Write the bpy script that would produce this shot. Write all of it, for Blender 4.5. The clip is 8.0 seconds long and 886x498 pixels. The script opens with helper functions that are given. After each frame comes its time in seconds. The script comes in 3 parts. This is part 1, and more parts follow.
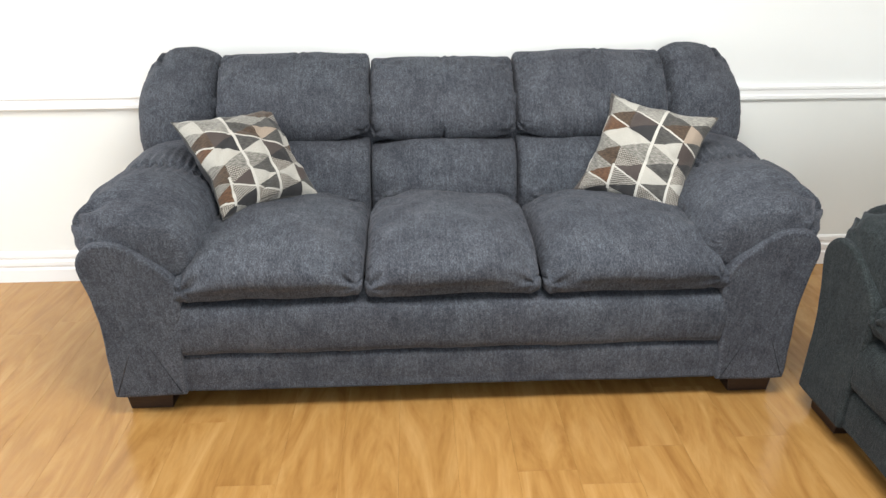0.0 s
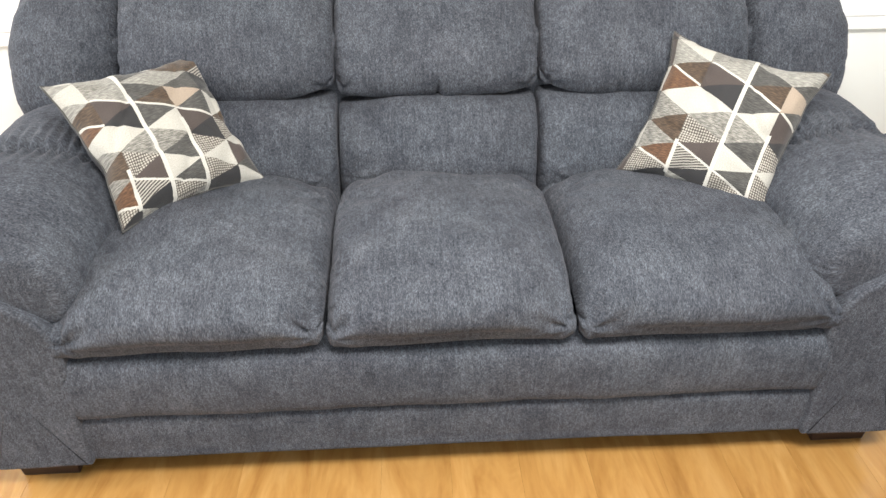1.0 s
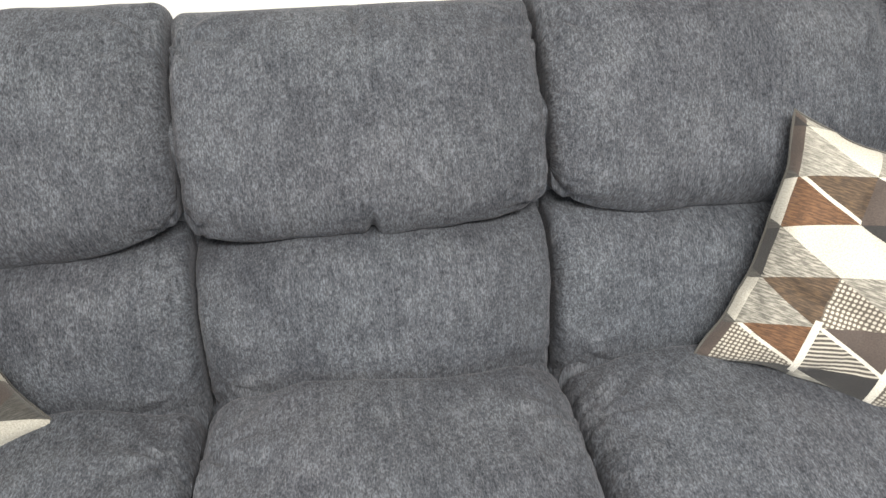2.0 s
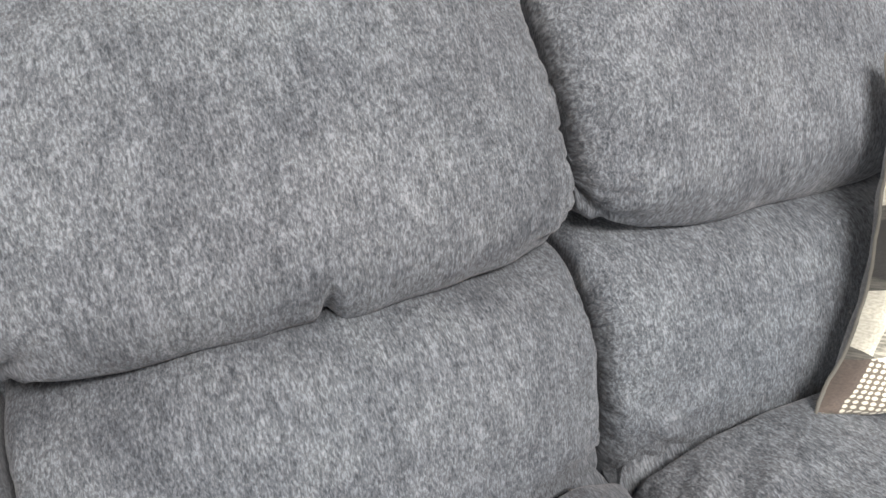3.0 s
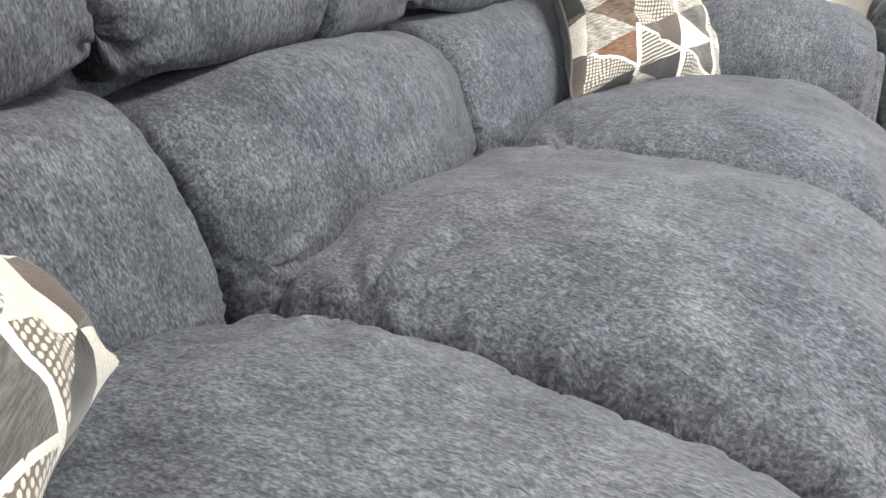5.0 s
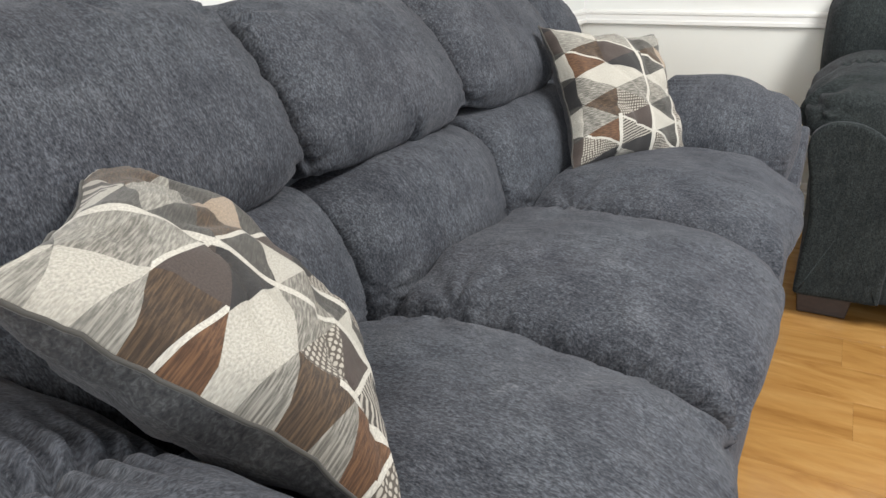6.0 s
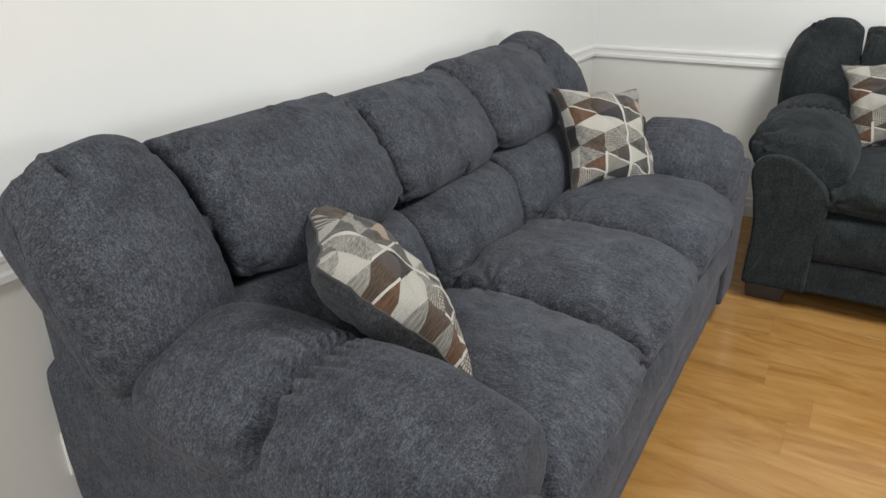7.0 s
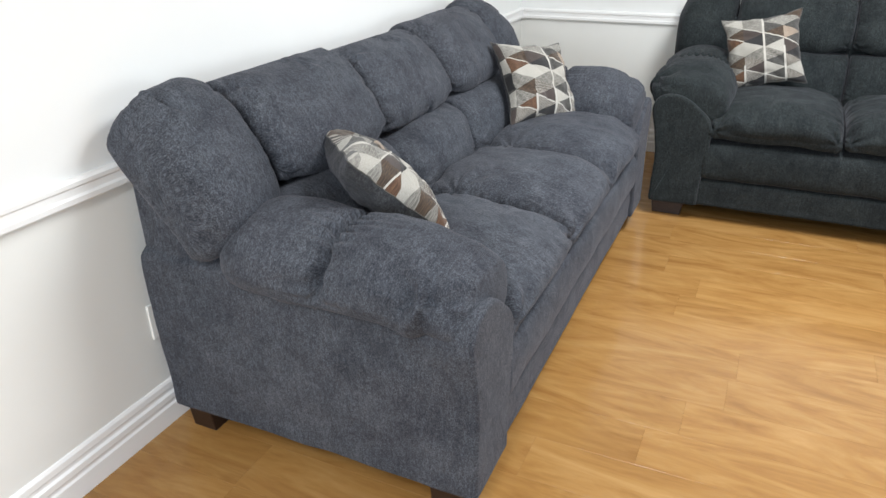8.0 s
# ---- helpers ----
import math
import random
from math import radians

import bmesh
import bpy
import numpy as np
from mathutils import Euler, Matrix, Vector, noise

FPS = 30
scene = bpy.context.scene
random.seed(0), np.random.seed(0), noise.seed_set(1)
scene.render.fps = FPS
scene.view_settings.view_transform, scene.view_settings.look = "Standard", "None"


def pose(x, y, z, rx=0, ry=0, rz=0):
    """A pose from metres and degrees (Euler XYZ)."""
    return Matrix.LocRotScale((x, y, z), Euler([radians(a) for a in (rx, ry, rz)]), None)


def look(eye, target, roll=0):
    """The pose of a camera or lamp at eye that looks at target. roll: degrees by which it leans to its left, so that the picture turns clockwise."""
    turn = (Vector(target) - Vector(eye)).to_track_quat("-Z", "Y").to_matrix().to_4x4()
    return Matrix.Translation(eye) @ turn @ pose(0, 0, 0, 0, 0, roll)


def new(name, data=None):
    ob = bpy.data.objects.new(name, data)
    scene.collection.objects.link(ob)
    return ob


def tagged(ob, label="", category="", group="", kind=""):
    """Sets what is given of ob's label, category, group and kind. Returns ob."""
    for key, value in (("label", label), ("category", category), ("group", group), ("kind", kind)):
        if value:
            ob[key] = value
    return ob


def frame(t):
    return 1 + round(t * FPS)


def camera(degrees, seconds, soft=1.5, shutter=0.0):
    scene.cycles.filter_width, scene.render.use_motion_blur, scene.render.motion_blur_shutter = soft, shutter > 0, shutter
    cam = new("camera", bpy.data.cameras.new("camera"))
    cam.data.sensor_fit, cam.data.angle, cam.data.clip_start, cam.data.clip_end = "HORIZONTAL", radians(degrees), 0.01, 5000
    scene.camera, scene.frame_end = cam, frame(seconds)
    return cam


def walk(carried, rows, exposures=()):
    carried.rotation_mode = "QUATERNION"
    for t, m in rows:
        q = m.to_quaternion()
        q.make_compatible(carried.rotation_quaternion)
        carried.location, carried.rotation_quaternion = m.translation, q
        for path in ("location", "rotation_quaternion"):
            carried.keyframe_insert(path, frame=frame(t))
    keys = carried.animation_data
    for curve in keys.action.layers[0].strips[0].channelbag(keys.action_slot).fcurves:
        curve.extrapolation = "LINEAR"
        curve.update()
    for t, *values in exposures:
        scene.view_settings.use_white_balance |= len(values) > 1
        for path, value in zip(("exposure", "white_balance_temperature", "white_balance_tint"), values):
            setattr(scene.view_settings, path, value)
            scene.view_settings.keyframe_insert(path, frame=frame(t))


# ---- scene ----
cam = camera(64.4, 8.0)
PATH = [
    (0, (-0.088, -2.097, 1.536), (-0.014, -0.279, 0.706), -0.3),
    (0.5, (-0.079, -1.722, 1.563), (-0.013, 0.027, 0.596), -0.4),
    (1, (-0.053, -1.304, 1.529), (0.028, 0.358, 0.42), -0.3),
    (1.5, (0.011, -0.809, 1.498), (0.149, 0.805, 0.326), -0.2),
    (2, (0.004, -0.291, 1.446), (0.237, 1.267, 0.213), -0.0),
    (2.2, (-0.009, -0.141, 1.4), (0.263, 1.387, 0.139), 0.0),
    (3.3, (-0.142, 0.116, 1.139), (0.75, 1.564, 0.086), 0.1),
    (3.5, (-0.189, 0.135, 1.101), (0.824, 1.505, 0.054), -0.1),
    (4, (-0.359, 0.187, 0.998), (0.971, 1.29, -0.009), -0.5),
    (4.5, (-0.55, 0.117, 0.906), (0.943, 1.073, -0.02), -1.5),
    (4.7, (-0.622, 0.069, 0.892), (0.936, 0.967, 0.018), -1.5),
    (5.8, (-1.043, -0.087, 1.048), (0.583, 0.805, 0.298), -0.9),
    (6, (-1.155, -0.126, 1.115), (0.463, 0.774, 0.361), -1.1),
    (6.5, (-1.464, -0.26, 1.304), (0.127, 0.683, 0.541), -0.9),
    (7, (-1.791, -0.408, 1.442), (-0.214, 0.53, 0.647), -0.6),
    (7.5, (-2.103, -0.541, 1.497), (-0.504, 0.31, 0.647), -0.6),
    (8, (-2.415, -0.599, 1.513), (-0.785, 0.162, 0.638), -0.9),
]
EXPOSURES = [(0, 1.01, 6400, 8), (0.5, 1.46, 6450, 8), (1, 1.48, 6600, 9), (1.5, 1.33, 6700, 9), (2.2, 1.78, 7050, 8), (3.3, 2.27, 7050, 9), (4.5, 2.16, 6950, 8), (5.8, 1.22, 6600, 9), (6.1, 0.77, 6600, 9), (6.5, 0.27, 6600, 10), (7.1, 0.42, 6450, 8), (7.5, 0.84, 6250, 8), (8, 0.81, 6200, 9)]
walk(cam, [(t, look(eye, target, roll)) for t, eye, target, roll in PATH], EXPOSURES)

# ---- light ----
world = bpy.data.worlds.new("world")
world.use_nodes = True
scene.world = world
sky = world.node_tree.nodes.new("ShaderNodeTexSky")
sky.sky_type, sky.sun_disc = "NISHITA", False
sky.sun_elevation, sky.sun_rotation = radians(40), radians(200)
world.node_tree.links.new(sky.outputs[0], world.node_tree.nodes["Background"].inputs[0])
world.node_tree.nodes["Background"].inputs[1].default_value = 0.12


def area(name, eye, target, w, h, watts, colour):
    data = bpy.data.lights.new(name, "AREA")
    data.shape, data.size, data.size_y, data.energy, data.color = "RECTANGLE", w, h, watts, colour
    ob = new(name, data)
    ob.matrix_world = look(eye, target)
    return ob


WALL_N, WALL_E, WALL_W, WALL_S, TOP = 1.009, 2.342, -4.6, -4.6, 2.7
area("ceiling_light_lamp", (0.3, -1.05, 2.66), (0.3, -1.05, 0), 1.4, 0.6, 57, (1.0, 0.985, 0.96))
area("ceiling_light_lamp", (-3.4, -0.2, 2.66), (-3.4, -0.2, 0), 1.4, 0.6, 44, (1.0, 0.985, 0.96))
area("unseen_window_daylight", (0.6, WALL_S + 0.08, 1.45), (0.6, 0, 1.2), 2.3, 1.4, 29, (0.92, 0.96, 1.0))
# Added fill from the left for the sofa's side; the west opening is invented.
area("unseen_window_daylight", (WALL_W + 0.08, -1.2, 1.45), (0, -1.2, 1.2), 1.9, 1.4, 42, (0.92, 0.96, 1.0))


# ---- materials ----
def material(name):
    m = bpy.data.materials.new(name)
    m.use_nodes = True
    return m, m.node_tree.nodes, m.node_tree.links, m.node_tree.nodes["Principled BSDF"]


def put(nodes, kind, **values):
    n = nodes.new(kind)
    for key, v in values.items():
        n.inputs[key].default_value = v
    return n


def ramp(nodes, stops):
    n = nodes.new("ShaderNodeValToRGB")
    e = n.color_ramp.elements
    while len(e) < len(stops):
        e.new(0.5)
    for el, (p, c) in zip(e, stops):
        el.position, el.color = p, (*c, 1)
    return n


def mixed(nodes, links, a, b, fac, mode="MIX"):
    n = nodes.new("ShaderNodeMix")
    n.data_type, n.blend_type = "RGBA", mode
    if isinstance(fac, float):
        n.inputs[0].default_value = fac
    else:
        links.new(fac, n.inputs[0])
    for src, sock in ((a, n.inputs[6]), (b, n.inputs[7])):
        if isinstance(src, tuple):
            sock.default_value = (*src, 1)
        else:
            links.new(src, sock)
    return n.outputs[2]


def fabric(name, dark, light, tint):
    """Brushed chenille: short fibres along the nap, tufts, and blotches where the nap lies another way."""
    m, nodes, links, p = material(name)
    uv = nodes.new("ShaderNodeUVMap")
    geo = nodes.new("ShaderNodeTexCoord")
    layers = []
    for scale, detail, twist in (((470, 195, 1), 4.0, 0.5), ((165, 70, 1), 3.0, 0.6), ((64, 30, 1), 3.0, 1.2), ((95, 13, 1), 2.0, 0.5)):
        stretch = nodes.new("ShaderNodeMapping")
        stretch.inputs["Scale"].default_value = scale
        links.new(uv.outputs[0], stretch.inputs[0])
        n = put(nodes, "ShaderNodeTexNoise", Scale=1.0, Detail=detail, Roughness=0.65, Distortion=twist)
        links.new(stretch.outputs[0], n.inputs["Vector"])
        layers.append(n)
    blotch = put(nodes, "ShaderNodeTexNoise", Scale=13.0, Detail=6.0, Roughness=0.66, Distortion=0.9)
    links.new(geo.outputs["Object"], blotch.inputs["Vector"])
    total = None
    for layer, share in ((layers[0], 0.60), (layers[1], 0.27), (layers[3], 0.13)):
        add = nodes.new("ShaderNodeMath")
        add.operation = "MULTIPLY_ADD"
        add.inputs[1].default_value = share
        links.new(layer.outputs["Fac"], add.inputs[0])
        if total:
            links.new(total, add.inputs[2])
        else:
            add.inputs[2].default_value = 0.0
        total = add.outputs[0]
    tone = ramp(nodes, [(0.39, dark), (0.5, tuple(a * 0.62 + b * 0.38 for a, b in zip(dark, light))), (0.61, light)])
    links.new(total, tone.inputs[0])
    shade = ramp(nodes, [(0.34, (0.78, 0.78, 0.79)), (0.5, (1.0, 1.0, 1.0)), (0.66, (1.20, 1.20, 1.18))])
    links.new(blotch.outputs["Fac"], shade.inputs[0])
    c = mixed(nodes, links, tone.outputs[0], shade.outputs[0], 1.0, "MULTIPLY")
    nap = put(nodes, "ShaderNodeTexNoise", Scale=2.6, Detail=3.0, Roughness=0.5, Distortion=1.1)
    links.new(geo.outputs["Object"], nap.inputs["Vector"])
    lay = ramp(nodes, [(0.36, (0.86, 0.86, 0.87)), (0.5, (1.0, 1.0, 1.0)), (0.64, (1.10, 1.10, 1.09))])
    links.new(nap.outputs["Fac"], lay.inputs[0])
    c = mixed(nodes, links, c, lay.outputs[0], 1.0, "MULTIPLY")
    hue = put(nodes, "ShaderNodeTexNoise", Scale=3.1, Detail=2.0)
    links.new(geo.outputs["Object"], hue.inputs["Vector"])
    c = mixed(nodes, links, c, mixed(nodes, links, c, tint, 1.0, "MULTIPLY"), hue.outputs["Fac"])
    links.new(c, p.inputs["Base Color"])
    p.inputs["Roughness"].default_value = 0.9
    p.inputs["Specular IOR Level"].default_value = 0.06
    p.inputs["Sheen Weight"].default_value = 0.09
    p.inputs["Sheen Roughness"].default_value = 0.42
    p.inputs["Sheen Tint"].default_value = (0.8, 0.8, 0.9, 1)
    bump = put(nodes, "ShaderNodeBump", Strength=0.5, Distance=0.0026)
    links.new(total, bump.inputs["Height"])
    tufts = put(nodes, "ShaderNodeBump", Strength=0.3, Distance=0.005)
    links.new(layers[2].outputs["Fac"], tufts.inputs["Height"])
    links.new(bump.outputs[0], tufts.inputs["Normal"])
    links.new(tufts.outputs[0], p.inputs["Normal"])
    return m


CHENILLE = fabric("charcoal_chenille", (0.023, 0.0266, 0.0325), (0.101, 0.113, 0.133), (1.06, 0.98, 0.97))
# The sofa's chenille again, darkened: the loveseat's shade is in this colour.
CHENILLE_SHADED = fabric("charcoal_chenille_shaded", (0.0098, 0.0118, 0.0126), (0.040, 0.0465, 0.049), (0.96, 1.0, 0.98))
PILLOW_BACK = fabric("pillow_back_cloth", (0.03, 0.031, 0.034), (0.09, 0.092, 0.096), (1, 1, 1))


def weave(name, base, other=None, kind="plain"):
    """Woven patch of a geometric pillow cover; dots, stripes or mottling in a second colour."""
    m, nodes, links, p = material(name)
    uv = nodes.new("ShaderNodeUVMap")
    mott = put(nodes, "ShaderNodeTexNoise", Scale=420.0, Detail=3.0)
    links.new(uv.outputs[0], mott.inputs["Vector"])
    soft = ramp(nodes, [(0.3, (0.72, 0.72, 0.72)), (0.7, (1.2, 1.2, 1.2))])
    links.new(mott.outputs["Fac"], soft.inputs[0])
    c = mixed(nodes, links, base, soft.outputs[0], 1.0, "MULTIPLY")
    if kind == "dots":
        v = put(nodes, "ShaderNodeTexVoronoi", Scale=150.0, Randomness=0.12)
        links.new(uv.outputs[0], v.inputs["Vector"])
        cut = ramp(nodes, [(0.30, (1, 1, 1)), (0.42, (0, 0, 0))])
        links.new(v.outputs["Distance"], cut.inputs[0])
        c = mixed(nodes, links, c, other, cut.outputs[0])
    elif kind == "stripes":
        turn = nodes.new("ShaderNodeMapping")
        turn.inputs["Rotation"].default_value = (0, 0, 0.4)
        links.new(uv.outputs[0], turn.inputs[0])
        w = put(nodes, "ShaderNodeTexWave", Scale=42.0, Distortion=1.2, Detail=2.0)
        w.bands_direction = "Y"
        links.new(turn.outputs[0], w.inputs["Vector"])
        cut = ramp(nodes, [(0.5, (0, 0, 0)), (0.62, (1, 1, 1))])
        links.new(w.outputs["Fac"], cut.inputs[0])
        c = mixed(nodes, links, c, other, cut.outputs[0])
    elif kind == "slub":
        turn = nodes.new("ShaderNodeMapping")
        turn.inputs["Scale"].default_value = (60, 420, 1)
        links.new(uv.outputs[0], turn.inputs[0])
        n = put(nodes, "ShaderNodeTexNoise", Scale=1.0, Detail=3.0)
        links.new(turn.outputs[0], n.inputs["Vector"])
        cut = ramp(nodes, [(0.42, (0, 0, 0)), (0.66, (1, 1, 1))])
        links.new(n.outputs["Fac"], cut.inputs[0])
        c = mixed(nodes, links, c, other, cut.outputs[0])
    links.new(c, p.inputs["Base Color"])
    p.inputs["Roughness"].default_value = 0.8
    p.inputs["Sheen Weight"].default_value = 0.15
    bump = put(nodes, "ShaderNodeBump", Strength=0.35, Distance=0.002)
    links.new(mott.outputs["Fac"], bump.inputs["Height"])
    links.new(bump.outputs[0], p.inputs["Normal"])
    return m


PATCH = {
    "w": weave("patch_white_line", (0.44, 0.425, 0.385)),
    "c": weave("patch_cream", (0.36, 0.347, 0.31)),
    "l": weave("patch_pale_grey", (0.15, 0.145, 0.13), (0.30, 0.29, 0.26), "slub"),
    "p": weave("patch_speckled", (0.105, 0.1, 0.088), (0.28, 0.268, 0.24), "slub"),
    "b": weave("patch_beige", (0.27, 0.215, 0.165)),
    "t": weave("patch_taupe", (0.046, 0.034, 0.030)),
    "g": weave("patch_grey", (0.032, 0.031, 0.029), (0.075, 0.072, 0.066), "slub"),
    "n": weave("patch_umber", (0.028, 0.017, 0.010), (0.085, 0.052, 0.028), "slub"),
    "r": weave("patch_rust", (0.055, 0.024, 0.010), (0.125, 0.060, 0.026), "slub"),
    "k": weave("patch_charcoal", (0.012, 0.0115, 0.013)),
    "d": weave("patch_dotted", (0.065, 0.054, 0.045), (0.34, 0.32, 0.28), "dots"),
    "h": weave("patch_striped", (0.045, 0.04, 0.036), (0.32, 0.30, 0.265), "stripes"),
}


def painted(name, colour, rough):
    m, nodes, links, p = material(name)
    co = nodes.new("ShaderNodeTexCoord")
    big = put(nodes, "ShaderNodeTexNoise", Scale=1.6, Detail=5.0, Roughness=0.55)
    fine = put(nodes, "ShaderNodeTexNoise", Scale=260.0, Detail=2.0)
    for n in (big, fine):
        links.new(co.outputs["Object"], n.inputs["Vector"])
    r = ramp(nodes, [(0.3, tuple(c * 0.96 for c in colour)), (0.7, colour)])
    links.new(big.outputs["Fac"], r.inputs[0])
    links.new(r.outputs[0], p.inputs["Base Color"])
    p.inputs["Roughness"].default_value = rough
    bump = put(nodes, "ShaderNodeBump", Strength=0.12, Distance=0.001)
    links.new(fine.outputs["Fac"], bump.inputs["Height"])
    links.new(bump.outputs[0], p.inputs["Normal"])
    return m


PAINT_UP = painted("upper_wall_paint", (0.80, 0.81, 0.80), 0.6)
PAINT_LOW = painted("lower_wall_paint", (0.78, 0.785, 0.755), 0.5)
TRIM = painted("white_trim_paint", (0.84, 0.84, 0.83), 0.32)
# Mid grey rather than white, to weaken the bounce from overhead.
CEILING = painted("ceiling_dim_paint", (0.42, 0.42, 0.41), 0.8)
# Dark only to soak up bounced light; the walls that wear it are unseen.
PAINT_FAR_DIM = painted("far_wall_dim_paint", (0.26, 0.25, 0.235), 0.7)
PLASTIC = painted("white_plastic", (0.82, 0.81, 0.77), 0.3)


def wood(name, tones, rough, along, scale):
    m, nodes, links, p = material(name)
    co = nodes.new("ShaderNodeTexCoord")
    info = nodes.new("ShaderNodeObjectInfo")
    shift = nodes.new("ShaderNodeVectorMath")
    shift.operation = "MULTIPLY_ADD"
    shift.inputs[1].default_value = (17.0, 31.0, 7.0)
    links.new(info.outputs["Random"], shift.inputs[0])
    links.new(co.outputs["Object"], shift.inputs[2])
    st = nodes.new("ShaderNodeMapping")
    st.inputs["Scale"].default_value = along
    links.new(shift.outputs[0], st.inputs[0])
    broad = put(nodes, "ShaderNodeTexNoise", Scale=scale, Detail=6.0, Roughness=0.6, Distortion=2.4)
    fine = put(nodes, "ShaderNodeTexNoise", Scale=scale * 7, Detail=4.0, Roughness=0.6)
    for n in (broad, fine):
        links.new(st.outputs[0], n.inputs["Vector"])
    r = ramp(nodes, [(0.28, tones[0]), (0.5, tones[1]), (0.72, tones[2])])
    links.new(broad.outputs["Fac"], r.inputs[0])
    f = ramp(nodes, [(0.33, (0.74, 0.70, 0.64)), (0.55, (1.05, 1.05, 1.05))])
    links.new(fine.outputs["Fac"], f.inputs[0])
    c = mixed(nodes, links, r.outputs[0], f.outputs[0], 0.26, "MULTIPLY")
    each = ramp(nodes, [(0.0, (0.95, 0.94, 0.93)), (1.0, (1.03, 1.03, 1.03))])
    links.new(info.outputs["Random"], each.inputs[0])
    c = mixed(nodes, links, c, each.outputs[0], 1.0, "MULTIPLY")
    links.new(c, p.inputs["Base Color"])
    p.inputs["Roughness"].default_value = rough
    bump = put(nodes, "ShaderNodeBump", Strength=0.12, Distance=0.0015)
    links.new(fine.outputs["Fac"], bump.inputs["Height"])
    links.new(bump.outputs[0], p.inputs["Normal"])
    return m


OAK = wood("honey_oak_laminate", ((0.252, 0.122, 0.033), (0.332, 0.176, 0.053), (0.405, 0.234, 0.083)), 0.2, (4.6, 0.9, 1.0), 1.5)
ESPRESSO = wood("espresso_wood", ((0.012, 0.006, 0.005), (0.02, 0.010, 0.008), (0.032, 0.016, 0.012)), 0.4, (3, 3, 20), 4.0)


# ---- building helpers ----
def part(name, bm, mat, parent=None, label=""):
    me = bpy.data.meshes.new(name)
    if isinstance(bm, bmesh.types.BMesh):
        bm.to_mesh(me)
        bm.free()
    else:
        me = bm
    for one in mat if isinstance(mat, (list, tuple)) else (mat,):
        me.materials.append(one)
    ob = new(name, me)
    ob.parent = parent
    if label:
        ob["label"] = label
    return ob


def smooth_faces(bm):
    for f in bm.faces:
        f.smooth = True
    return bm


def box(x0, y0, z0, x1, y1, z1, bevel=0.0, segments=2):
    bm = bmesh.new()
    bmesh.ops.create_cube(bm, size=1)
    for v in bm.verts:
        v.co = ((x0 + x1) / 2 + v.co.x * (x1 - x0), (y0 + y1) / 2 + v.co.y * (y1 - y0), (z0 + z1) / 2 + v.co.z * (z1 - z0))
    if bevel:
        bmesh.ops.bevel(bm, geom=bm.edges[:], offset=bevel, segments=segments, profile=0.5, affect="EDGES")
    bm.normal_update()
    layer = bm.loops.layers.uv.new("UVMap")
    for f in bm.faces:
        nx, ny, nz = (abs(c) for c in f.normal)
        for lo in f.loops:
            x, y, z = lo.vert.co
            lo[layer].uv = (y, z) if nx >= max(ny, nz) else (x, z) if ny >= nz else (x, y)
    return bm


def loop_of(ctrl, n):
    """A smooth closed curve through the control points, n points evenly spread, turning anticlockwise."""
    c = np.array(ctrl, float)
    area2 = np.sum(c[:, 0] * np.roll(c[:, 1], -1) - np.roll(c[:, 0], -1) * c[:, 1])
    if area2 < 0:
        c = c[::-1]
    dense = []
    k = len(c)
    for i in range(k):
        p0, p1, p2, p3 = c[i - 1], c[i], c[(i + 1) % k], c[(i + 2) % k]
        for t in np.linspace(0, 1, 24, endpoint=False):
            dense.append(0.5 * (2 * p1 + (p2 - p0) * t + (2 * p0 - 5 * p1 + 4 * p2 - p3) * t * t + (3 * p1 - p0 - 3 * p2 + p3) * t ** 3))
    d = np.array(dense + dense[:1])
    length = np.concatenate(([0], np.cumsum(np.linalg.norm(np.diff(d, axis=0), axis=1))))
    at = np.linspace(0, length[-1], n, endpoint=False)
    return np.stack([np.interp(at, length, d[:, i]) for i in (0, 1)], 1), length[-1]


def folds(*spots):
    """Gathers that run out from spots (s, a, b, reach, height, number of folds)."""
    def push(s, a, b):
        out = 0.0
        for s0, a0, b0, reach, amp, count in spots:
            ds = s - s0
            if abs(ds) > 4 * reach:
                continue
            dt = math.copysign(math.hypot(a - a0, b - b0), (b - b0) - 0.4 * (a - a0))
            d = math.hypot(ds, dt)
            if d < 4 * reach:
                wob = 0.8 * noise.noise(Vector((s * 12, a * 12, b * 12)))
                out += amp * math.exp(-d / reach) * min(1.0, d / 0.02) * math.cos(count * math.atan2(dt, ds) + wob + s0 * 7)
                out -= amp * 0.7 * math.exp(-(d / 0.016) ** 2)
        return out
    return push


def both_of(*pushes):
    return lambda s, a, b: sum(f(s, a, b) for f in pushes)


